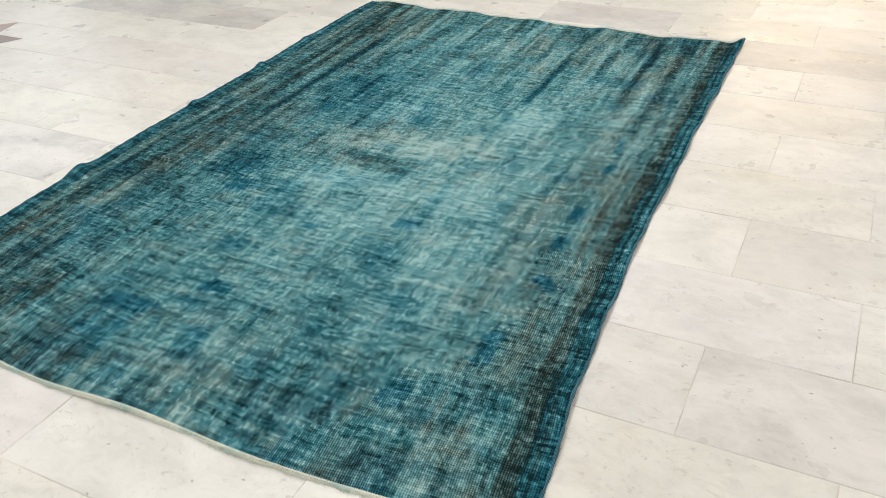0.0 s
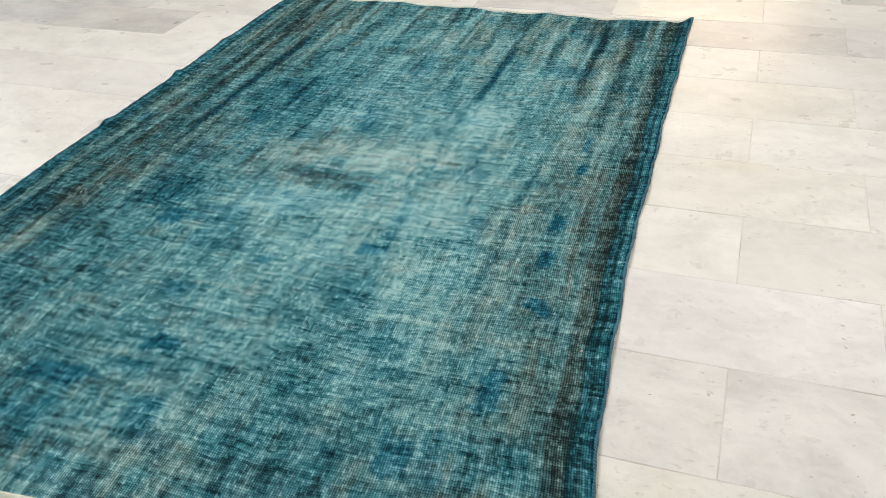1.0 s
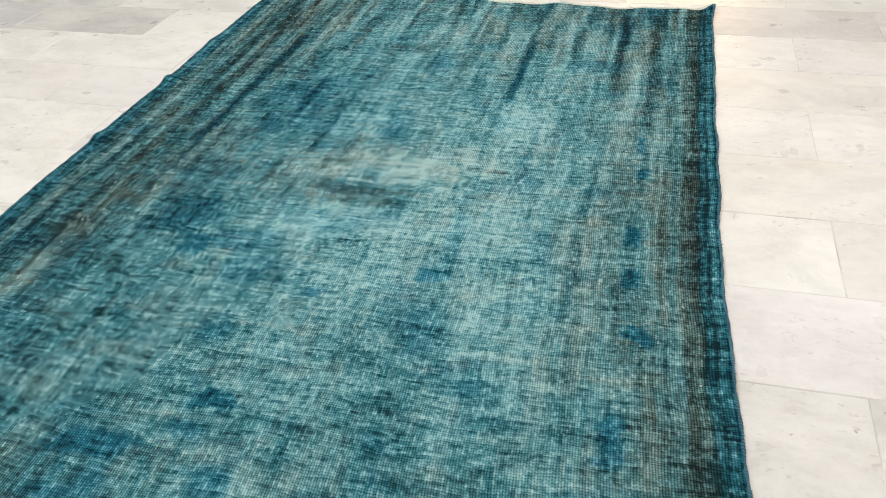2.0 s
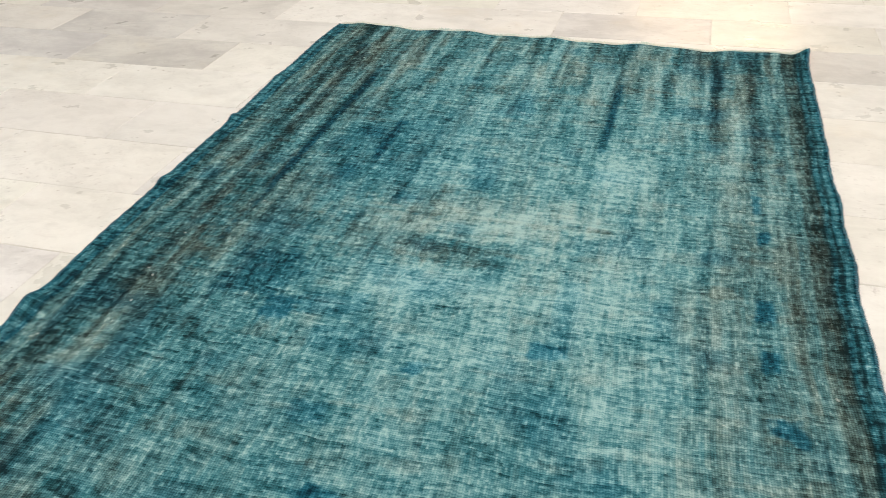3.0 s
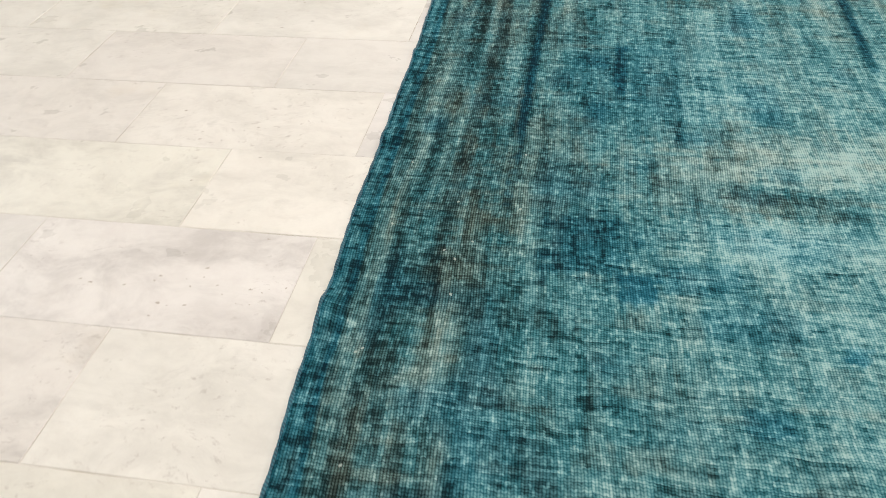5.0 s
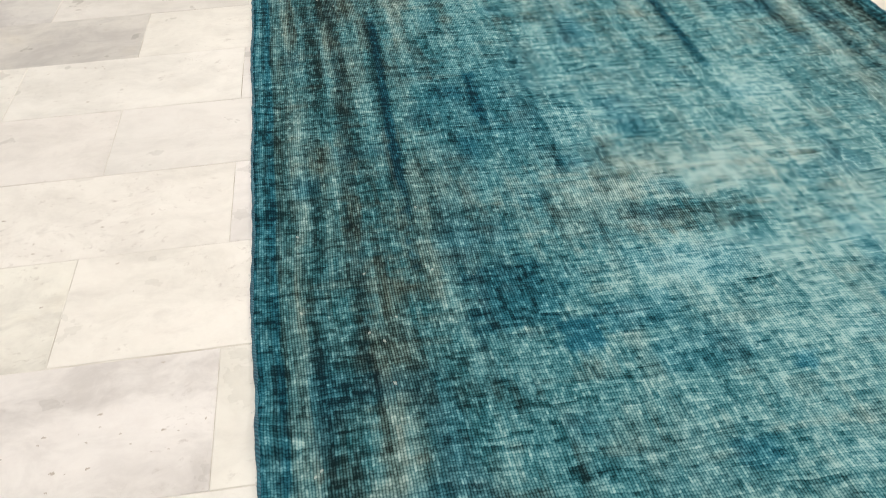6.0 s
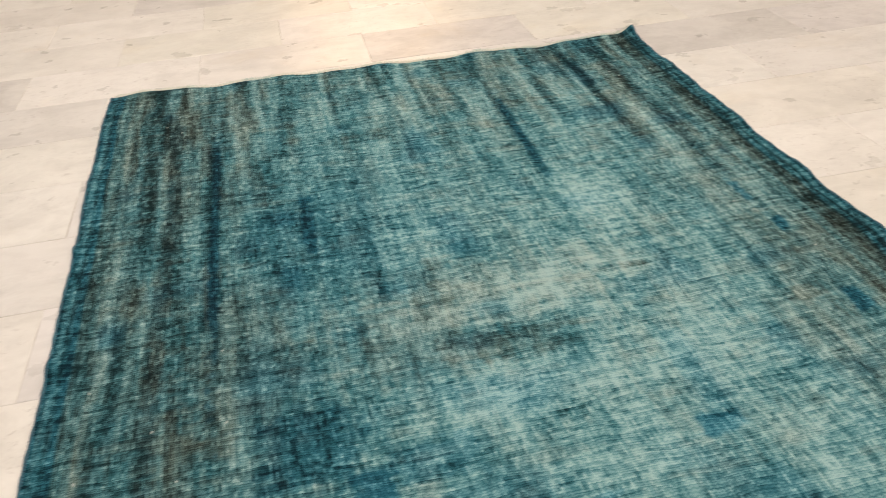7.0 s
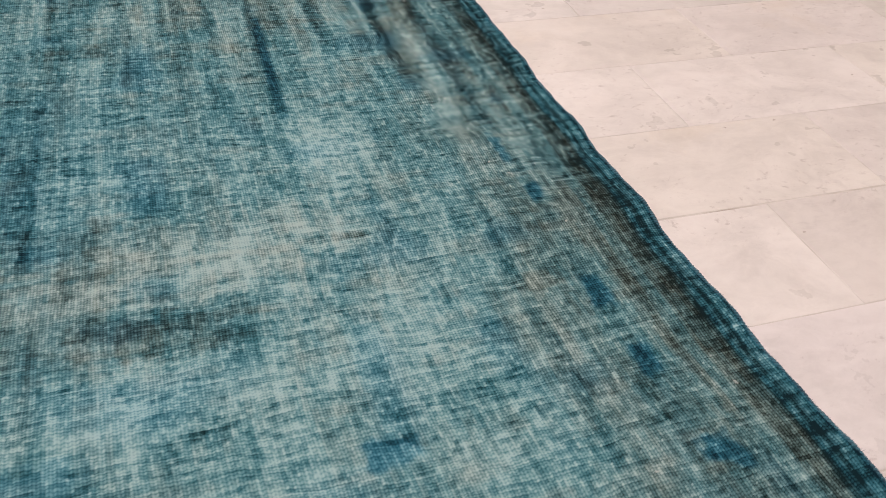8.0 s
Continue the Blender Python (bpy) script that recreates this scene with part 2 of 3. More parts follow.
def rug_height(a, b):
    """Height of the rug's face over the floor: lifted, rippling edges on a nearly flat field."""
    x, y = rug_outline(a, b)
    left, right, near, far = a * RUG_U, (1 - a) * RUG_U, b * RUG_V, (1 - b) * RUG_V
    z = 0.0065 + 0.0012 * np.sin(7 * x + 2 * y) * np.sin(5 * y - 3 * x)
    z = z + np.exp(-((left / 0.05) ** 2)) * (0.001 + sum(h * np.exp(-(((y - at) / w) ** 2)) for at, h, w in BUMPS))
    z = z + np.exp(-((right / 0.04) ** 2)) * (0.004 + 0.004 * np.sin(19 * y + 0.5) + 0.002 * np.sin(41 * y))
    z = z + np.exp(-((far / 0.05) ** 2)) * (0.002 + 0.004 * np.sin(17 * x + 1.0) + 0.002 * np.sin(39 * x))
    z = z + np.exp(-((near / 0.04) ** 2)) * (0.001 + 0.002 * np.sin(15 * x)) - 0.0028 * np.exp(-((near / 0.012) ** 2))
    for at, bow in CREASES:
        line = at - bow * (x - 0.12) ** 2 - 0.16 * (x - 0.12)
        z = z + 0.0022 * np.exp(-(((y - line) / 0.008) ** 2) - ((x - 0.16) / 0.20) ** 2)
    return z + 0.02 * np.exp(-((right / 0.03) ** 2 + (far / 0.03) ** 2))


def lattice_noise(u, v, size_u, size_v, seed):
    """Smooth random field between 0 and 1 with cells of size_u by size_v metres."""
    rng = np.random.default_rng(seed)
    table = rng.random((96, 96))
    x, y = u / size_u, v / size_v
    i, j = np.floor(x).astype(int), np.floor(y).astype(int)
    fx, fy = x - i, y - j
    fx, fy = fx * fx * (3 - 2 * fx), fy * fy * (3 - 2 * fy)
    g = lambda p, q: table[p % 96, q % 96]
    return (g(i, j) * (1 - fx) + g(i + 1, j) * fx) * (1 - fy) + (g(i, j + 1) * (1 - fx) + g(i + 1, j + 1) * fx) * fy


# ---- rug: dye, wear and weave ----
# Patches: middle x and y, half width, half depth, amount.
FADED = [
    (0.30, 0.14, 0.16, 0.09, 0.12), (0.425, 0.365, 0.08, 0.165, 0.25), (0.17, 0.06, 0.18, 0.10, 0.25), (-0.08, 0.02, 0.08, 0.045, 0.22),
    (0.20, -0.22, 0.30, 0.09, 0.20), (0.47, -0.10, 0.17, 0.28, 0.13), (0.22, -0.44, 0.22, 0.10, 0.17), (0.52, -0.52, 0.14, 0.20, 0.14),
    (0.45, -0.80, 0.22, 0.10, 0.07), (0.12, -0.70, 0.12, 0.05, 0.05), (-0.02, 0.33, 0.16, 0.04, 0.10), (0.10, 0.72, 0.24, 0.05, 0.06), (-0.02, 0.50, 0.14, 0.22, 0.07),
    (-0.20, 0.06, 0.09, 0.05, 0.14), (-0.05, -0.26, 0.14, 0.09, 0.14), (0.27, -0.06, 0.08, 0.05, 0.10), (-0.38, 0.06, 0.07, 0.06, 0.12), (-0.56, -0.74, 0.18, 0.20, 0.10),
]
WORN_DARK = [
    (-0.02, -0.062, 0.05, 0.034, 0.10), (0.06, -0.080, 0.06, 0.034, 0.09), (0.16, -0.116, 0.07, 0.024, 0.12), (0.06, -0.09, 0.17, 0.055, 0.11), (-0.10, 0.025, 0.045, 0.020, 0.26), (-0.215, -0.03, 0.016, 0.10, 0.20),
    (-0.338, -0.262, 0.095, 0.105, 0.14), (-0.28, 0.40, 0.14, 0.20, 0.03), (0.12, -0.303, 0.05, 0.013, 0.26), (0.33, -0.16, 0.05, 0.009, 0.15),
    (-0.12, 0.905, 0.11, 0.04, 0.17), (-0.05, 0.13, 0.014, 0.07, 0.20), (-0.15, 0.13, 0.012, 0.07, 0.18), (0.33, 0.082, 0.020, 0.012, 0.34), (0.41, 0.078, 0.030, 0.010, 0.26),
    (0.37, -0.80, 0.05, 0.030, 0.22), (0.05, -0.86, 0.045, 0.028, 0.12), (-0.28, -0.60, 0.15, 0.18, 0.07),
    (-0.31, -0.66, 0.06, 0.022, 0.20), (-0.43, -0.49, 0.05, 0.04, 0.16),
]
# Dark lines along the warp: x, half width, from y, to y, amount.
LINES = [
    (-0.625, 0.018, -0.50, 1.20, 0.22), (-0.690, 0.028, 0.20, 1.35, 0.16), (-0.520, 0.018, 0.10, 1.00, 0.26), (-0.285, 0.030, 0.35, 0.65, 0.13),
    (-0.325, 0.012, 0.80, 1.20, 0.22), (-0.150, 0.012, 0.08, 0.70, 0.18), (0.342, 0.015, 0.50, 1.05, 0.32), (0.300, 0.016, 1.08, 1.40, 0.24),
    (0.505, 0.018, 0.75, 1.35, 0.25), (0.650, 0.018, 0.62, 1.35, 0.32), (0.770, 0.018, 0.35, 1.35, 0.28), (0.590, 0.012, 0.62, 0.95, 0.14),
    (0.232, 0.014, 0.85, 1.15, 0.16), (0.650, 0.011, -0.56, 0.20, 0.20), (0.772, 0.012, -0.60, 0.30, 0.15), (-0.700, 0.014, -0.90, 0.20, 0.17),
    (0.523, 0.012, -0.18, 0.60, 0.13),
]
BLUE = [
    (0.348, -0.400, 0.040, 0.026, 1.0), (0.772, -0.168, 0.018, 0.034, 1.0), (0.778, -0.320, 0.022, 0.036, 0.9), (0.800, -0.515, 0.028, 0.030, 1.0),
    (0.775, 0.13, 0.015, 0.032, 0.9), (0.762, 0.30, 0.013, 0.060, 0.8), (0.343, 0.77, 0.011, 0.25, 0.7), (0.110, -0.510, 0.026, 0.020, 0.9),
    (-0.245, -0.385, 0.036, 0.048, 1.0), (-0.13, -0.350, 0.085, 0.050, 0.50), (-0.288, 0.46, 0.015, 0.15, 0.8), (-0.10, -1.00, 0.09, 0.03, 0.8),
    (0.05, -0.86, 0.05, 0.030, 0.9), (0.78, -0.80, 0.030, 0.07, 0.8), (0.66, -1.02, 0.035, 0.05, 0.7), 
    (-0.05, -0.67, 0.04, 0.028, 0.6), (-0.338, -0.265, 0.095, 0.105, 0.60), (-0.01, -0.075, 0.05, 0.032, 0.30), (-0.512, 0.50, 0.012, 0.60, 0.7), (-0.28, 0.40, 0.14, 0.20, 0.20),
]
OLIVE = [
    (0.70, -0.20, 0.05, 0.42, 0.45), (0.66, 0.80, 0.05, 0.16, 0.6), (-0.625, 0.15, 0.022, 0.75, 0.75), (-0.575, -0.40, 0.05, 0.32, 0.5),
    (-0.745, -0.30, 0.025, 1.0, 0.5), (0.02, 1.0, 0.10, 0.20, 0.4), (0.45, 1.10, 0.30, 0.18, 0.5), (-0.12, -0.02, 0.17, 0.14, 0.9),
    (0.26, 0.075, 0.045, 0.020, 0.9), (0.40, 0.082, 0.035, 0.012, 1.0), (0.08, -0.10, 0.15, 0.05, 0.9), (0.10, 0.10, 0.32, 0.12, 0.8),
    (-0.02, 0.21, 0.05, 0.03, 0.8), (0.30, -1.15, 0.30, 0.05, 0.4), (-0.55, 1.15, 0.20, 0.2, 0.4), (0.84, -0.05, 0.035, 0.85, 0.35), (-0.24, -0.765, 0.05, 0.03, 0.9), (-0.46, 0.02, 0.12, 0.30, 0.75),
]


LEFT_BANDS = [(-0.01, 0.009, 0.46, 0.8, 0.0), (0.009, 0.024, 0.60, 0.5, 0.10), (0.024, 0.032, 0.34, 0.5, 0.15), (0.032, 0.047, 0.46, 0.8, 0.0),
              (0.047, 0.056, 0.36, 0.1, 0.50), (0.056, 0.082, 0.47, 0.0, 0.45)]
RIGHT_BANDS = [(-0.01, 0.010, 0.46, 0.8, 0.0), (0.010, 0.025, 0.54, 0.4, 0.10), (0.024, 0.031, 0.24, 0.3, 0.2), (0.031, 0.042, 0.48, 0.5, 0.10),
               (0.042, 0.050, 0.22, 0.1, 0.4), (0.050, 0.090, 0.37, 0.0, 0.75), (0.090, 0.116, 0.56, 0.0, 0.42)]


def patches(x, y, rows, rag, rim=0.35):
    """Sum of rectangles whose rims are pulled about by the field rag."""
    total = np.zeros_like(x)
    for cx, cy, rx, ry, amount in rows:
        px = np.abs(x - cx) / rx
        py = np.abs(y - cy) / ry
        reach = (px**5 + py**5) ** (1 / 5) + (rag - 0.5) * (1.2 if min(rx, ry) > 0.035 else 1.4)
        total = total + amount * np.clip((1.1 - reach) / rim, 0, 1)
    return total


def rug_dye(u, v):
    """Fields over the rug: tone (dark to pale), blue and olive dye, from patches, streaks along the warp and dashes along the weft."""
    x, y = rug_outline(u / RUG_U, v / RUG_V)
    rag = 0.35 * lattice_noise(u, v, 0.05, 0.013, 1) + 0.35 * lattice_noise(u, v, 0.012, 0.05, 2) + 0.30 * lattice_noise(u, v, 0.02, 0.0125, 14)
    streak = 0.6 * lattice_noise(u, v, 0.022, 0.34, 3) + 0.4 * lattice_noise(u, v, 0.012, 0.13, 4) - 0.5
    dash = 0.6 * lattice_noise(u, v, 0.11, 0.013, 5) + 0.4 * lattice_noise(u, v, 0.05, 0.016, 6) - 0.5
    blotch = 0.6 * lattice_noise(u, v, 0.13, 0.10, 7) + 0.4 * lattice_noise(u, v, 0.05, 0.06, 8) - 0.5
    left, right, near, far = u, RUG_U - u, v, RUG_V - v
    rim = np.clip(1 - left / 0.55, 0, 1) + np.clip(1 - right / 0.40, 0, 1) + np.clip(1 - far / 0.85, 0, 1) + 0.5 * np.clip(1 - near / 0.35, 0, 1)
    rim = np.clip(rim, 0, 1)
    grain = lattice_noise(u, v, 0.024, 0.010, 15) - 0.5
    broken = 0.5 * lattice_noise(u, v, 0.016, 0.045, 17) + 0.5 * lattice_noise(u, v, 0.03, 0.018, 18) - 0.5
    tone = 0.652 + (0.18 + 0.50 * rim) * streak + 0.12 * dash + 0.10 * blotch + 0.04 * grain + 0.06 * broken
    tone = tone - 0.21 * np.clip(1 - left / 0.65, 0, 1) ** 0.7 - 0.10 * np.clip(1 - far / 0.4, 0, 1) - 0.11 * np.clip(1 - near / 0.75, 0, 1) - 0.11 * np.clip(1 - right / 0.40, 0, 1)
    tone = tone + 0.75 * patches(x, y, FADED, rag, 0.7) - 0.85 * patches(x, y, WORN_DARK, rag, 0.5)
    wander = 0.008 * (lattice_noise(u, v, 0.5, 0.10, 19) - 0.5)
    lines = np.zeros_like(x)
    for at, half, y0, y1, amount in LINES:
        inside = np.clip((y - y0) / 0.05, 0, 1) * np.clip((y1 - y) / 0.05, 0, 1) * np.clip(0.2 + 1.5 * rag, 0, 1)
        lines = lines + amount * inside * np.clip((1.5 - np.abs(x + wander - at) / half) / 1.0, 0, 1)
    tone = tone - 0.72 * lines
    rib = lattice_noise(u, v, 0.0105, 0.06, 10)
    blue = 1.05 * patches(x, y, BLUE, rag, 0.45) + np.clip((lattice_noise(u, v, 0.10, 0.12, 11) - 0.66) * 2.0, 0, 0.45)
    blue = blue + 0.26 * np.exp(-(((x + 0.16) / 0.28) ** 2) - ((y - 0.40) / 0.45) ** 2) + 0.6 * lines
    olive = 0.50 * patches(x, y, OLIVE, rag, 0.6) + 0.26 * np.exp(-(((x - 0.75) / 0.12) ** 2) - ((y + 0.1) / 0.9) ** 4) * (0.5 + lattice_noise(u, v, 0.03, 0.12, 29)) + np.clip((lattice_noise(u, v, 0.035, 0.22, 12) - 0.50) * 2.2, 0, 0.55) * (0.35 + 0.65 * rim) + 0.22 * rim
    olive = olive + np.clip((lattice_noise(u, v, 0.08, 0.03, 13) - 0.70) * 2.0, 0, 0.3) + 0.16 * np.clip(1.3 - left / 0.4, 0, 1)
    # the near end is stained in small blotches
    nearby = np.clip(1.1 - near / 0.70, 0, 1)
    tone = tone + nearby * (0.02 + 0.18 * blotch + 0.16 * dash)
    olive = olive + nearby * np.clip((lattice_noise(u, v, 0.10, 0.05, 41) - 0.50) * 1.4, 0, 0.35)
    blue = blue + nearby * np.clip((lattice_noise(u, v, 0.09, 0.045, 42) - 0.62) * 2.0, 0, 0.4)
    # bands along both long sides: from, to (metres in from the edge), tone, blue, olive
    ragged = 0.007 * (lattice_noise(u, v, 0.02, 0.08, 9) - 0.5)
    uneven = 0.30 * (dash + streak) + 0.16 * (rib - 0.5)
    for away, bands in ((x - rug_outline(0.0, v / RUG_V)[0], LEFT_BANDS), (rug_outline(1.0, v / RUG_V)[0] - x, RIGHT_BANDS)):
        for start, end, shade, tint, fade in bands:
            within = np.clip((away + ragged - start) / 0.004 + 0.5, 0, 1) * np.clip((end - away - ragged) / 0.004 + 0.5, 0, 1)
            within = within * np.clip(0.70 + 0.9 * lattice_noise(u, v, 0.03, 0.09, 33), 0, 1)
            tone = tone + within * (shade + uneven - tone)
            blue = blue + within * (tint - blue)
            olive = olive + within * (fade - olive)
    tone = tone + 0.05 * np.exp(-(((x - 0.32) / 0.32) ** 2) - ((y - 0.05) / 0.55) ** 2)
    tone = 0.535 + 1.15 * (tone - 0.16 * np.clip(blue, 0, 1) - 0.59)
    return {"tone": np.clip(tone, 0, 1.1), "blue": np.clip(blue, 0, 1), "olive": np.clip(0.9 * olive, 0, 0.75)}


def wool_pile():
    """Short, worn, hand-knotted wool: pale-tipped knots in columns along the warp over a dark dyed ground, the grooves'
    shade put into the tone.
    """
    n = Nodes("worn_teal_wool")
    weave = n.tree.nodes.new("ShaderNodeUVMap")
    weave.uv_map = "weave"
    uv = weave.outputs[0]
    sep = n.tree.nodes.new("ShaderNodeSeparateXYZ")
    n.put(sep.inputs[0], uv)
    drift = n.noise(n.stretch(uv, 9.0, 5.0), 1.0, 2.0)
    sway = n.noise(n.stretch(uv, 6.0, 11.0), 1.0, 2.0)
    column = n.math("MULTIPLY_ADD", sep.outputs[0], 1 / 0.0050, n.math("MULTIPLY", drift, 2.0))
    level = n.math("MULTIPLY_ADD", sep.outputs[1], 1 / 0.0056, n.math("MULTIPLY", sway, 6.0))
    row = n.math("ADD", level, n.math("MULTIPLY", n.math("PINGPONG", column, 1.0), 0.42))
    warp, weft, pick = n.math("FLOOR", column), n.math("FLOOR", row), n.math("FLOOR", level)
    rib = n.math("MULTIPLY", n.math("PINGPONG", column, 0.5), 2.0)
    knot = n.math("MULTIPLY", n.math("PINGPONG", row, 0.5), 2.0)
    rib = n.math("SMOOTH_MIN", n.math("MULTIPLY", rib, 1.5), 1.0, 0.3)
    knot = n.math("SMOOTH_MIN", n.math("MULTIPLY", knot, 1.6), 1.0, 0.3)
    at = lambda x, y, z: n.node("ShaderNodeCombineXYZ", x, y, z)
    times = lambda x, k: n.math("MULTIPLY", x, k)
    about = lambda x, k: n.math("MULTIPLY", n.math("SUBTRACT", x, 0.5), k)
    step = lambda x, k: n.math("FLOOR", n.math("DIVIDE", x, k))
    toss = lambda x, y, z: n.node("ShaderNodeTexWhiteNoise", at(x, y, z))

    def strokes(across, along, wide, long, seed):
        """Crisp strokes of yarn that share a tone, wide by long threads, staggered from lane to lane."""
        lane = step(across, wide)
        return toss(lane, n.math("FLOOR", n.math("ADD", n.math("DIVIDE", along, long), times(toss(lane, 0.0, seed), 9.0))), seed)

    few = lambda field, above: n.math("GREATER_THAN", field, above)
    fields = [(strokes(column, row, 1.0, 4.0, 1.0), 0.11), (strokes(column, row, 3.0, 40.0, 3.0), 0.07), (strokes(column, row, 2.0, 90.0, 5.0), 0.08),
              (strokes(level, column, 1.0, 8.0, 4.0), 0.17), (strokes(level, column, 2.2, 30.0, 6.0), 0.09), (toss(warp, weft, 8.0), 0.16),
              (n.noise(n.stretch(uv, 70.0, 70.0), 1.0, 2.0, 0.6), 0.10)]
    flat = n.math("MULTIPLY_ADD", n.attribute("olive"), -0.8, 1.0)
    marks = [(few(strokes(column, row, 1.6, 4.0, 11.0), 0.84), -0.09), (few(strokes(column, row, 1.6, 4.0, 12.0), 0.86), 0.07),
             (n.math("MULTIPLY", few(strokes(level, column, 1.3, 7.0, 13.0), 0.84), flat), -0.14), (n.math("MULTIPLY", few(strokes(level, column, 1.3, 8.0, 14.0), 0.84), flat), 0.10),
             (few(strokes(column, row, 1.0, 2.0, 15.0), 0.80), 0.13), (n.math("MULTIPLY", few(strokes(level, column, 1.0, 3.0, 16.0), 0.82), flat), -0.11)]
    tone = n.math("ADD", n.attribute("tone"), 0.005)
    for field, amount in fields:
        tone = n.math("ADD", tone, about(field, amount))
    worn = n.math("MULTIPLY_ADD", n.attribute("tone"), -1.0, 1.62)
    for field, amount in marks:
        tone = n.math("MULTIPLY_ADD", n.math("MULTIPLY", field, worn), amount, tone)
    # Groove shade between ribs and knots, painted into the tone; stronger on olive yarn.
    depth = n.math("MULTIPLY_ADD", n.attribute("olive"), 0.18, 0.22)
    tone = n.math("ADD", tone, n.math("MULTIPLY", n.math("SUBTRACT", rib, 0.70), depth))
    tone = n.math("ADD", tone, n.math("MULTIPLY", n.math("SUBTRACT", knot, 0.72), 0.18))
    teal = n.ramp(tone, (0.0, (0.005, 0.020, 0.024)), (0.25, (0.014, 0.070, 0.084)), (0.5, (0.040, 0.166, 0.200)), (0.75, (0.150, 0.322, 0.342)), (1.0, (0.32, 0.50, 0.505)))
    deep = n.ramp(tone, (0.0, (0.003, 0.018, 0.030)), (0.5, (0.015, 0.120, 0.176)), (0.75, (0.07, 0.262, 0.335)), (1.0, (0.26, 0.49, 0.54)))
    grey = n.ramp(tone, (0.0, (0.009, 0.012, 0.010)), (0.25, (0.037, 0.047, 0.040)), (0.5, (0.091, 0.138, 0.124)), (0.75, (0.196, 0.266, 0.244)), (1.0, (0.36, 0.46, 0.43)))
    tint = n.noise(at(times(column, 0.045), times(row, 0.045), 30.0), 1.0, 3.0, 0.65)
    faded = n.math("ADD", n.math("ADD", n.attribute("olive"), about(tint, 0.9)), about(strokes(column, row, 2.0, 14.0, 10.0), 0.25))
    colour = n.mix(n.node("ShaderNodeClamp", faded, 0.0, 0.92), teal, grey)
    dyed = n.math("ADD", n.attribute("blue"), about(n.noise(at(times(column, 0.05), times(row, 0.03), 50.0), 1.0, 3.0, 0.65), 0.7))
    colour = n.mix(n.node("ShaderNodeClamp", times(dyed, 0.9), 0.0, 0.9), colour, deep)
    stray = n.node("ShaderNodeTexWhiteNoise", at(warp, weft, 21.0))
    stray = n.math("GREATER_THAN", n.math("MULTIPLY_ADD", n.attribute("olive"), 0.006, stray), 1.003)
    colour = n.mix(times(stray, 0.5), colour, (0.56, 0.62, 0.58, 1))
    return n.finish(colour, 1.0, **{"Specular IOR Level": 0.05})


def cord_wool(name, dark, light, pitch):
    """Yarn wound round an edge: slanting threads."""
    n = Nodes(name)
    place = n.node("ShaderNodeTexCoord", out=3)
    sep = n.tree.nodes.new("ShaderNodeSeparateXYZ")
    n.put(sep.inputs[0], place)
    turn = n.math("MULTIPLY_ADD", sep.outputs[1], 1 / pitch, n.math("MULTIPLY", sep.outputs[0], 90.0))
    thread = n.math("MULTIPLY", n.math("PINGPONG", turn, 0.5), 2.0)
    patchy = n.noise(n.stretch(place, 20.0, 14.0, 20.0), 1.0, 4.0, 0.6)
    colour = n.mix(n.ramp(n.math("ADD", n.math("MULTIPLY", thread, 0.4), n.math("MULTIPLY", patchy, 0.8)), (0.35, 0.0), (0.9, 1.0)), dark, light)
    return n.finish(colour, 0.9, n.bump(thread, 0.7, 0.001), **{"Sheen Weight": 0.15})


def fringe_wool(name, pale, dyed):
    n = Nodes(name)
    place = n.node("ShaderNodeTexCoord", out=3)
    patchy = n.noise(place, 9.0, 3.0)
    fine = n.noise(n.stretch(place, 500.0, 60.0), 1.0, 2.0)
    colour = n.mix(n.ramp(patchy, (0.48, 0.0), (0.66, 1.0)), pale, dyed)
    colour = n.mix(n.math("MULTIPLY", n.ramp(fine, (0.35, 0.0), (0.65, 1.0)), 0.45), colour, tuple(c * 0.6 for c in pale[:3]) + (1,))
    return n.finish(colour, 0.9, n.bump(fine, 0.5, 0.001))


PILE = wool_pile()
BLUE_CORD = cord_wool("blue_overcast_cord", (0.006, 0.040, 0.070, 1), (0.045, 0.19, 0.25, 1), 0.007)
CREAM_WARP = fringe_wool("cream_warp_ends", (0.72, 0.74, 0.65, 1), (0.42, 0.58, 0.54, 1))


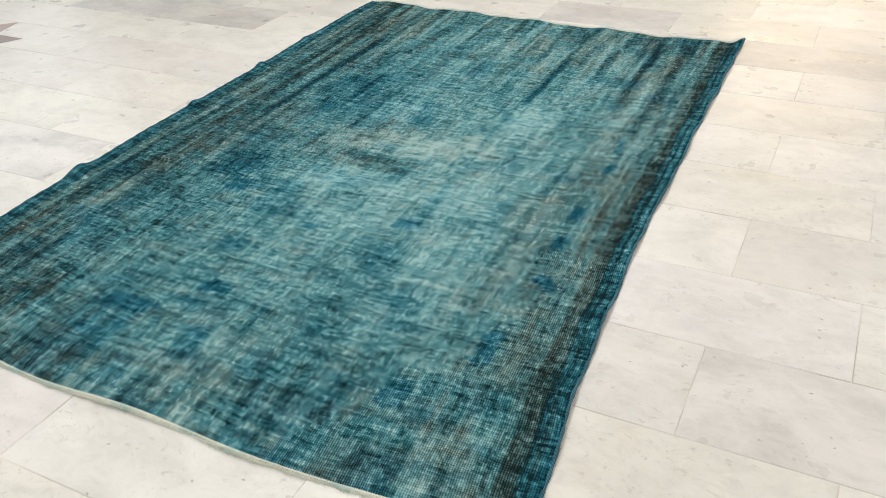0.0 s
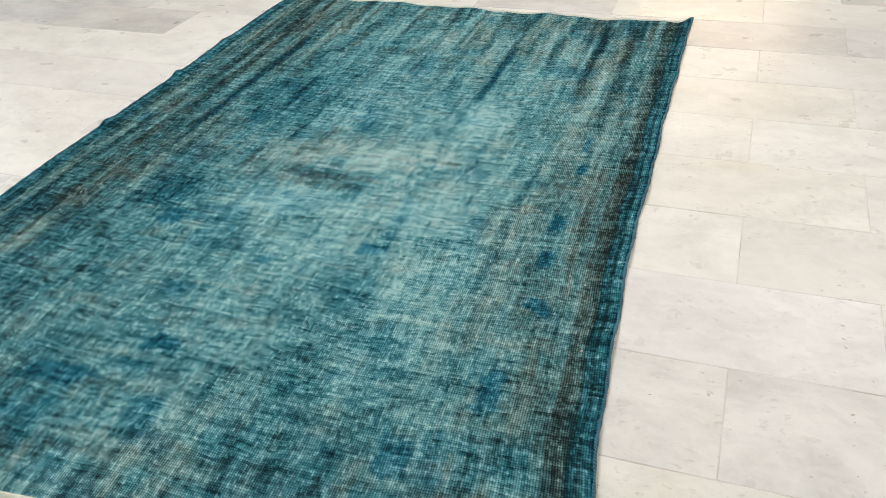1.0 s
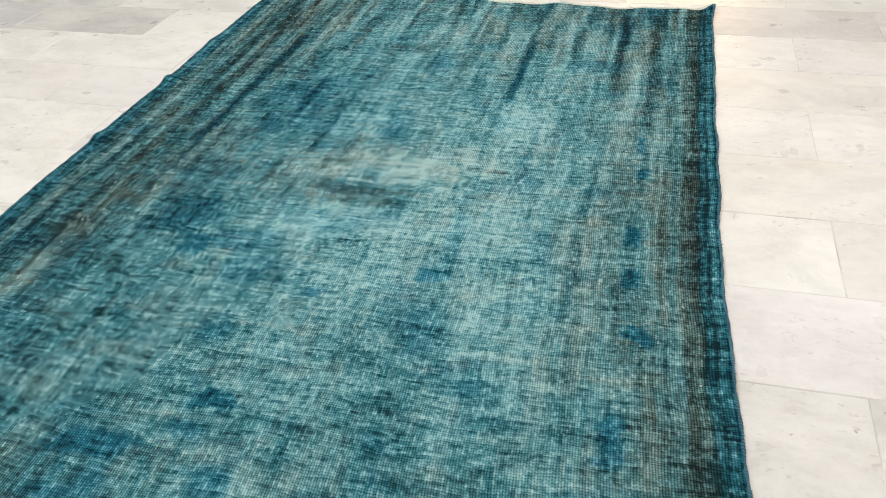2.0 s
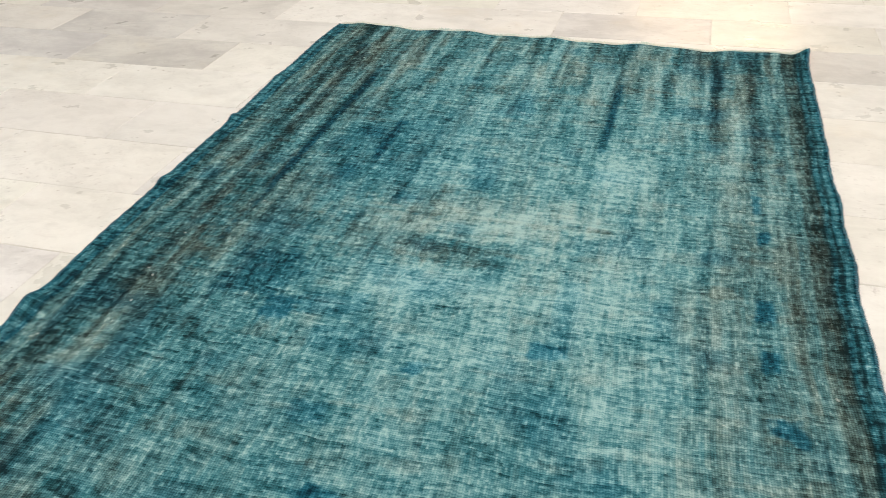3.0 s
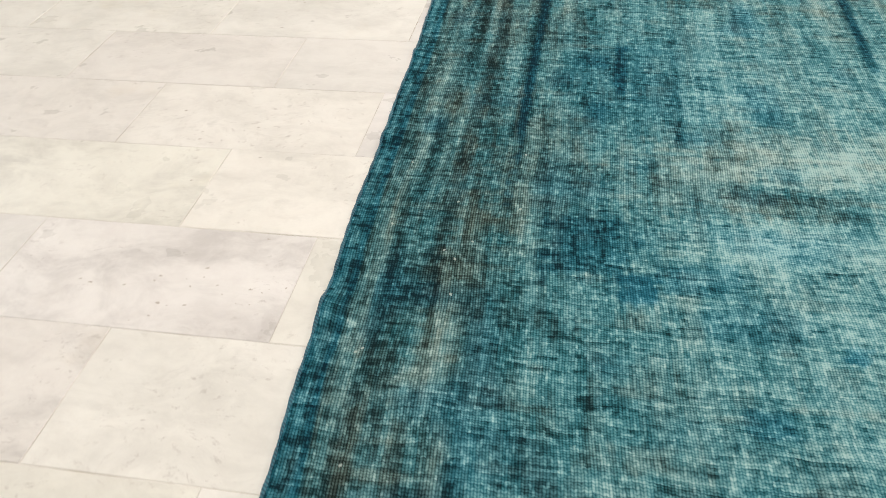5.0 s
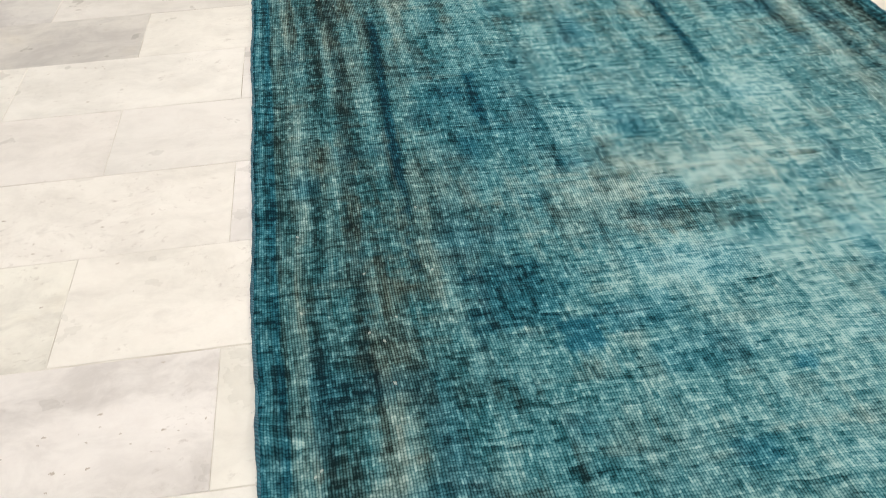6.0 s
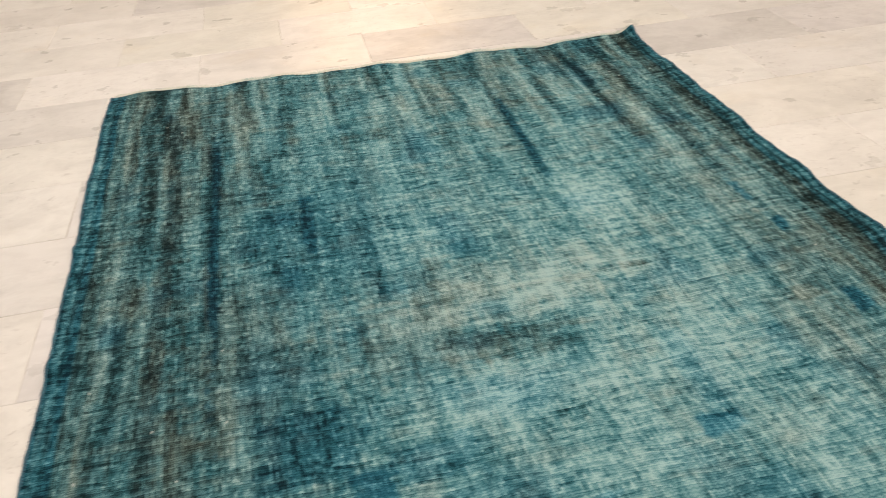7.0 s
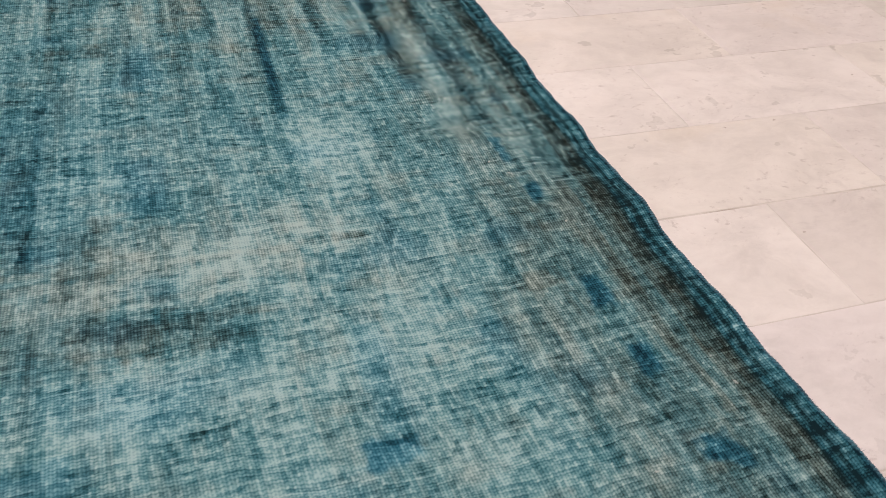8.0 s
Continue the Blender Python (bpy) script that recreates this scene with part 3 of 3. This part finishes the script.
def build_rug():
    rug = tagged(new("rug"), "worn overdyed teal wool rug with faded patches, lying on marble", "rug")
    nu, nv = 400, 600
    a, b = np.meshgrid(np.linspace(0, 1, nu + 1), np.linspace(0, 1, nv + 1))
    x, y = rug_outline(a, b)
    z = rug_height(a, b)
    top = np.stack([x, y, z], -1).reshape(-1, 3)
    ring = np.concatenate([np.arange(nu + 1), (nu + 1) * np.arange(1, nv + 1) + nu,
                           (nu + 1) * nv + np.arange(nu - 1, -1, -1), (nu + 1) * np.arange(nv - 1, 0, -1)])
    low = top[ring] - (0, 0, 0.0055)
    inner = top[ring] * (0.97, 0.97, 0.0) + (0.002, 0.002, 0.0005)
    idx = np.arange((nu + 1) * (nv + 1)).reshape(nv + 1, nu + 1)
    quads = np.stack([idx[:-1, :-1], idx[:-1, 1:], idx[1:, 1:], idx[1:, :-1]], -1).reshape(-1, 4)
    count = len(ring)
    first = len(top)
    here, nxt = np.arange(count), (np.arange(count) + 1) % count
    skirt = np.stack([ring[nxt], ring[here], first + here, first + nxt], -1)
    under = np.stack([first + nxt, first + here, first + count + here, first + count + nxt], -1)
    data = bpy.data.meshes.new("wool_face")
    data.from_pydata(np.concatenate([top, low, inner]).tolist(), [], np.concatenate([quads, skirt, under]).tolist())
    across = np.concatenate([a.ravel(), a.ravel()[ring], a.ravel()[ring]]) * RUG_U
    along = np.concatenate([b.ravel(), b.ravel()[ring], b.ravel()[ring]]) * RUG_V
    layer = data.uv_layers.new(name="weave")
    loops = np.zeros(len(data.loops), int)
    data.loops.foreach_get("vertex_index", loops)
    layer.data.foreach_set("uv", np.stack([across[loops], along[loops]], -1).ravel())
    for name, values in rug_dye(across, along).items():
        data.attributes.new(name, "FLOAT", "POINT").data.foreach_set("value", values.astype(np.float32))
    data.polygons.foreach_set("use_smooth", [True] * len(data.polygons))
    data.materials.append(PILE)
    data.update()
    pile = new("wool_face", data)
    pile.parent = rug
    tagged(pile, "short worn teal wool pile with dark streaks")
    return rug


rug = build_rug()


def selvedge(rug, side):
    """The yarn-wound cord along one long side."""
    rings, sides = 900, 8
    b = np.linspace(0.0, 1.0, rings)
    a = np.full(rings, float(side))
    x, y = rug_outline(a, b)
    z = rug_height(a, b) - 0.0026
    out = 1 if side else -1
    thick = 0.0038 + 0.0005 * np.sin(b * 2300) + 0.0006 * np.sin(b * 310 + side) + 0.0004 * np.sin(b * 97)
    angle = np.arange(sides) * (2 * math.pi / sides)
    px = x[:, None] + out * 0.0015 + thick[:, None] * np.cos(angle)
    pz = np.maximum(z[:, None] + thick[:, None] * np.sin(angle), 0.0003)
    py = np.repeat(y[:, None], sides, 1)
    i = np.arange(rings * sides).reshape(rings, sides)
    j = np.roll(i, -1, 1)
    faces = np.stack([i[:-1], j[:-1], j[1:], i[1:]], -1).reshape(-1, 4)
    data = bpy.data.meshes.new("selvedge")
    data.from_pydata(np.stack([px, py, pz], -1).reshape(-1, 3).tolist(), [], faces.tolist() + [i[0].tolist(), i[-1][::-1].tolist()])
    data.polygons.foreach_set("use_smooth", [True] * len(data.polygons))
    data.materials.append(BLUE_CORD)
    ob = new("selvedge", data)
    ob.parent = rug
    tagged(ob, "dark blue overcast edge cord")


def end_band(rug, far, width, material, label):
    """The narrow flat-woven band past the last row of knots."""
    n = 900
    rng = np.random.default_rng(5 + far)
    a = np.linspace(0.004, 0.996, n)
    b = np.full(n, float(far))
    x, y = rug_outline(a, b)
    z = rug_height(a, b)
    out = 1 if far else -1
    reach = width * (0.35 + 1.0 * lattice_noise(a * RUG_U, b, 0.05, 1, 21 + far) + 0.5 * lattice_noise(a * RUG_U, b, 0.012, 1, 23 + far)) + rng.uniform(-0.0007, 0.0007, n)
    rows = [(-0.004, 0.0006), (-0.0005, 0.0002), (0.45, -0.0018), (1.0, -0.0034)]
    pts = []
    for k, (f, dz) in enumerate(rows):
        step = f if k < 2 else f * reach
        pts.append(np.stack([x, y + out * step, np.maximum(z + dz, 0.0012)], -1))
    pts.append(np.stack([x, y + out * reach, np.maximum(z - 0.0055, 0.0003)], -1))
    pts.append(np.stack([x, y - out * 0.004, np.maximum(z - 0.005, 0.0003)], -1))
    i = np.arange(len(pts) * n).reshape(len(pts), n)
    faces = np.stack([i[:-1, :-1], i[:-1, 1:], i[1:, 1:], i[1:, :-1]], -1).reshape(-1, 4)
    if out < 0:
        faces = faces[:, ::-1]
    data = bpy.data.meshes.new("end_band")
    data.from_pydata(np.concatenate(pts).tolist(), [], faces[:, ::-1].tolist())
    data.materials.append(material)
    ob = new("end_band", data)
    ob.parent = rug
    tagged(ob, label)
    return x, y + out * reach, z - 0.003


def loose_threads(name, parent, roots, directions, lengths, widths, material, label):
    """Many short, thin, tapering threads in one mesh."""
    rng = np.random.default_rng(len(roots))
    verts, faces = [], []
    for (x, y, z), (dx, dy), length, w in zip(roots, directions, lengths, widths):
        sx, sy = -dy * w, dx * w
        lift = rng.uniform(-0.001, 0.003)
        mx, my, mz = x + dx * length * 0.55, y + dy * length * 0.55, max(z + lift, 0.0008)
        ex, ey, ez = x + dx * length + rng.uniform(-0.002, 0.002), y + dy * length + rng.uniform(-0.002, 0.002), max(z - 0.002 + lift, 0.0005)
        k = len(verts)
        verts += [(x - sx, y - sy, z), (x + sx, y + sy, z), (x, y, z + w), (mx - sx, my - sy, mz), (mx + sx, my + sy, mz), (mx, my, mz + w), (ex, ey, ez)]
        faces += [(k, k + 3, k + 5, k + 2), (k + 2, k + 5, k + 4, k + 1), (k, k + 1, k + 4, k + 3), (k + 3, k + 6, k + 5), (k + 5, k + 6, k + 4), (k + 4, k + 6, k + 3)]
    data = bpy.data.meshes.new(name)
    data.from_pydata(verts, [], faces)
    data.materials.append(material)
    ob = new(name, data)
    ob.parent = parent
    return tagged(ob, label, kind="stuff")


def fringe(rug, line, far, count, reach, material, label):
    rng = np.random.default_rng(31 + far)
    x, y, z = line
    pick = rng.integers(0, len(x), count)
    out = 1 if far else -1
    slant = rng.normal(0, 0.5, count)
    size = np.hypot(slant, 1)
    loose_threads("fringe", rug, list(zip(x[pick] + rng.uniform(-0.002, 0.002, count), y[pick] - out * rng.uniform(0.0, 0.009, count), np.maximum(z[pick] + rng.uniform(0.001, 0.0042, count), 0.0012))),
                  list(zip(slant / size, out / size)), reach * rng.random(count) ** 1.5 * (0.4 + 1.2 * lattice_noise(x[pick], np.zeros(count), 0.03, 1, 27 + far)) + 0.002, rng.uniform(0.0002, 0.00055, count), material, label)


def edge_fuzz(rug, side, count):
    rng = np.random.default_rng(51 + side)
    b = rng.random(count)
    x, y = rug_outline(np.full(count, float(side)), b)
    z = np.maximum(rug_height(np.full(count, float(side)), b) - 0.003, 0.001)
    out = 1 if side else -1
    slant = rng.normal(0, 0.9, count)
    size = np.hypot(slant, 1)
    loose_threads("fuzz", rug, list(zip(x + out * 0.003, y, z)), list(zip(out / size, slant / size)), 0.008 * rng.random(count) ** 2 + 0.001,
                  rng.uniform(0.00015, 0.0003, count), BLUE_CORD, "loose blue wool hairs")


for side in (0, 1):
    selvedge(rug, side)
    edge_fuzz(rug, side, 500)
fringe(rug, end_band(rug, 0, 0.0055, CREAM_WARP, "frayed cream flat-woven end"), 0, 4200, 0.009, CREAM_WARP, "short cream warp ends")
fringe(rug, end_band(rug, 1, 0.006, CREAM_WARP, "narrow pale flat-woven end"), 1, 5200, 0.022, CREAM_WARP, "short pale warp ends")


# ---- marble tiles ----
ROW, LONG, JOINT = 0.30, 0.60, 0.0018
GREY = {(3, -4), (3, -5), (4, -5)}
MOTTLED = {(-2, -4), (-1, -4), (-3, -4)}
PALE_GREY = {(4, 0), (4, 1), (-3, 1), (5, -4), (5, -1), (5, -5), (1, -8), (7, 2), (8, -3), (6, 1), (2, 2)}


def tile_mesh(name, width, depth, material):
    bm = bmesh.new()
    box(bm, 0, width, 0, depth, -0.02, 0)
    rim = [e for e in bm.edges if all(v.co.z > -0.001 for v in e.verts)]
    bmesh.ops.bevel(bm, geom=rim, offset=0.0011, segments=1, affect="EDGES")
    return mesh_of(name, bm, material)


def lay_tiles():
    kinds = {}
    far = bmesh.new()
    rows = range(math.ceil(S0 / ROW - 1e-6), math.floor(N0 / ROW + 1e-6))
    for k in rows:
        for m in range(-10, 8):
            right = (1.22 if k % 2 else 1.52) + LONG * m
            x0, x1 = max(W0, right - LONG), min(E0, right)
            if x1 - x0 < 0.05:
                continue
            width = round(x1 - x0 - JOINT, 4)
            stone = GREY_MARBLE if (k, m) in GREY else PALE_GREY_MARBLE if (k, m) in PALE_GREY else MOTTLED_MARBLE if (k, m) in MOTTLED else WHITE_MARBLE
            if -3.2 < right < 3.2 and -2.2 < k * ROW < 3.4:
                key = (width, stone.name)
                if key not in kinds:
                    kinds[key] = tile_mesh("tile", width, ROW - JOINT, stone)
                tile = new("tile", kinds[key])
                tile.parent = floor
                tile.location = (x0 + JOINT / 2 + random.uniform(-0.0006, 0.0006), k * ROW + JOINT / 2 + random.uniform(-0.0006, 0.0006), random.uniform(-0.0004, 0.0003))
                tile.rotation_euler = (0, 0, random.uniform(-0.0012, 0.0012))
            else:
                box(far, x0 + JOINT / 2, x1 - JOINT / 2, k * ROW + JOINT / 2, (k + 1) * ROW - JOINT / 2, -0.02, 0)
    tagged(part("far_tiles", far, WHITE_MARBLE, floor), kind="stuff")


lay_tiles()


# ---- star inlay and chips in the marble ----
def star_inlay(cx, cy, outer, inner, points, turn):
    star = tagged(new("floor_inlay"), "pointed star of brown and pink marble let into the floor", "floor inlay")
    star.location = (cx, cy, 0)
    step = 2 * math.pi / points
    for k in range(points):
        bm = bmesh.new()
        a = turn + k * step
        rim = [(0.0, 0.0), (inner * math.cos(a - step / 2), inner * math.sin(a - step / 2)), (outer * math.cos(a), outer * math.sin(a)),
               (inner * math.cos(a + step / 2), inner * math.sin(a + step / 2))]
        face = bm.faces.new([bm.verts.new((x * 0.997, y * 0.997, 0.0012)) for x, y in rim])
        for v in [e for e in bmesh.ops.extrude_face_region(bm, geom=[face])["geom"] if isinstance(e, bmesh.types.BMVert)]:
            v.co.z = 0.0002
        bmesh.ops.recalc_face_normals(bm, faces=bm.faces)
        part("inlay_piece", bm, PINK_MARBLE if k % 2 else BROWN_MARBLE, star)


star_inlay(-2.494, 0.218, 0.39, 0.25, 8, math.radians(31))


def chip_mesh(size, shape):
    """A small shallow nick in the stone, filled with dirt."""
    bm = bmesh.new()
    ring = [bm.verts.new((size * (1 + 0.35 * math.sin(3 * a + shape * 2)) * math.cos(a), 0.5 * size * (1 + 0.45 * math.sin(5 * a + shape * 3)) * math.sin(a), 0.0005)) for a in np.linspace(0, 2 * math.pi, 13)[:-1]]
    top = bm.verts.new((0, 0, 0.0007))
    for k in range(12):
        bm.faces.new((ring[k], ring[(k + 1) % 12], top))
    return mesh_of("chip", bm, DIRT)


NICKS = [chip_mesh(0.0016 + 0.0006 * k, k) for k in range(6)]


def chip(x, y, kind, turn):
    ob = new("chip", NICKS[kind])
    ob.parent = floor
    ob.matrix_world = pose(x, y, 0.0003, 0, 0, turn)


for x, y, kind, turn in ((1.419, -0.557, 1, 0), (1.449, 1.045, 2, 40), (-1.223, -0.136, 4, 10), (-1.275, 0.033, 4, 15), (-1.277, 0.66, 5, 160), (1.439, -0.249, 5, 0),
                         (1.541, -0.21, 4, 5), (1.44, -0.443, 5, 170), (0.51, -1.346, 5, 10), (-0.977, -0.32, 3, 0), (-1.364, 0.16, 5, 170)):
    chip(x, y, kind, turn)
luck = random.Random(12)
for cx, cy, wide, deep, count in ((-1.08, -0.50, 0.09, 0.05, 22), (1.46, -0.36, 0.10, 0.07, 12), (1.44, -0.74, 0.12, 0.08, 16), (0.20, -1.45, 0.22, 0.06, 10),
                                  (1.15, 0.95, 0.07, 0.03, 8), (-1.30, 0.90, 0.10, 0.05, 6), (1.24, 0.30, 0.12, 0.04, 6)):
    for k in range(count):
        chip(luck.gauss(cx, wide), luck.gauss(cy, deep), min(5, int(luck.random() ** 1.5 * 6)), luck.gauss(0, 30))
laid = 0
while laid < 50:
    x, y = luck.uniform(-2.0, 2.1), luck.uniform(-1.7, 2.4)
    if luck.random() < 0.5:
        y = round(y / ROW) * ROW + luck.gauss(0, 0.004)
    if not (-0.90 < x < 1.06 and -1.34 < y < 1.55):
        chip(x, y, min(5, int(luck.random() ** 2 * 6)), luck.gauss(0, 25))
        laid += 1
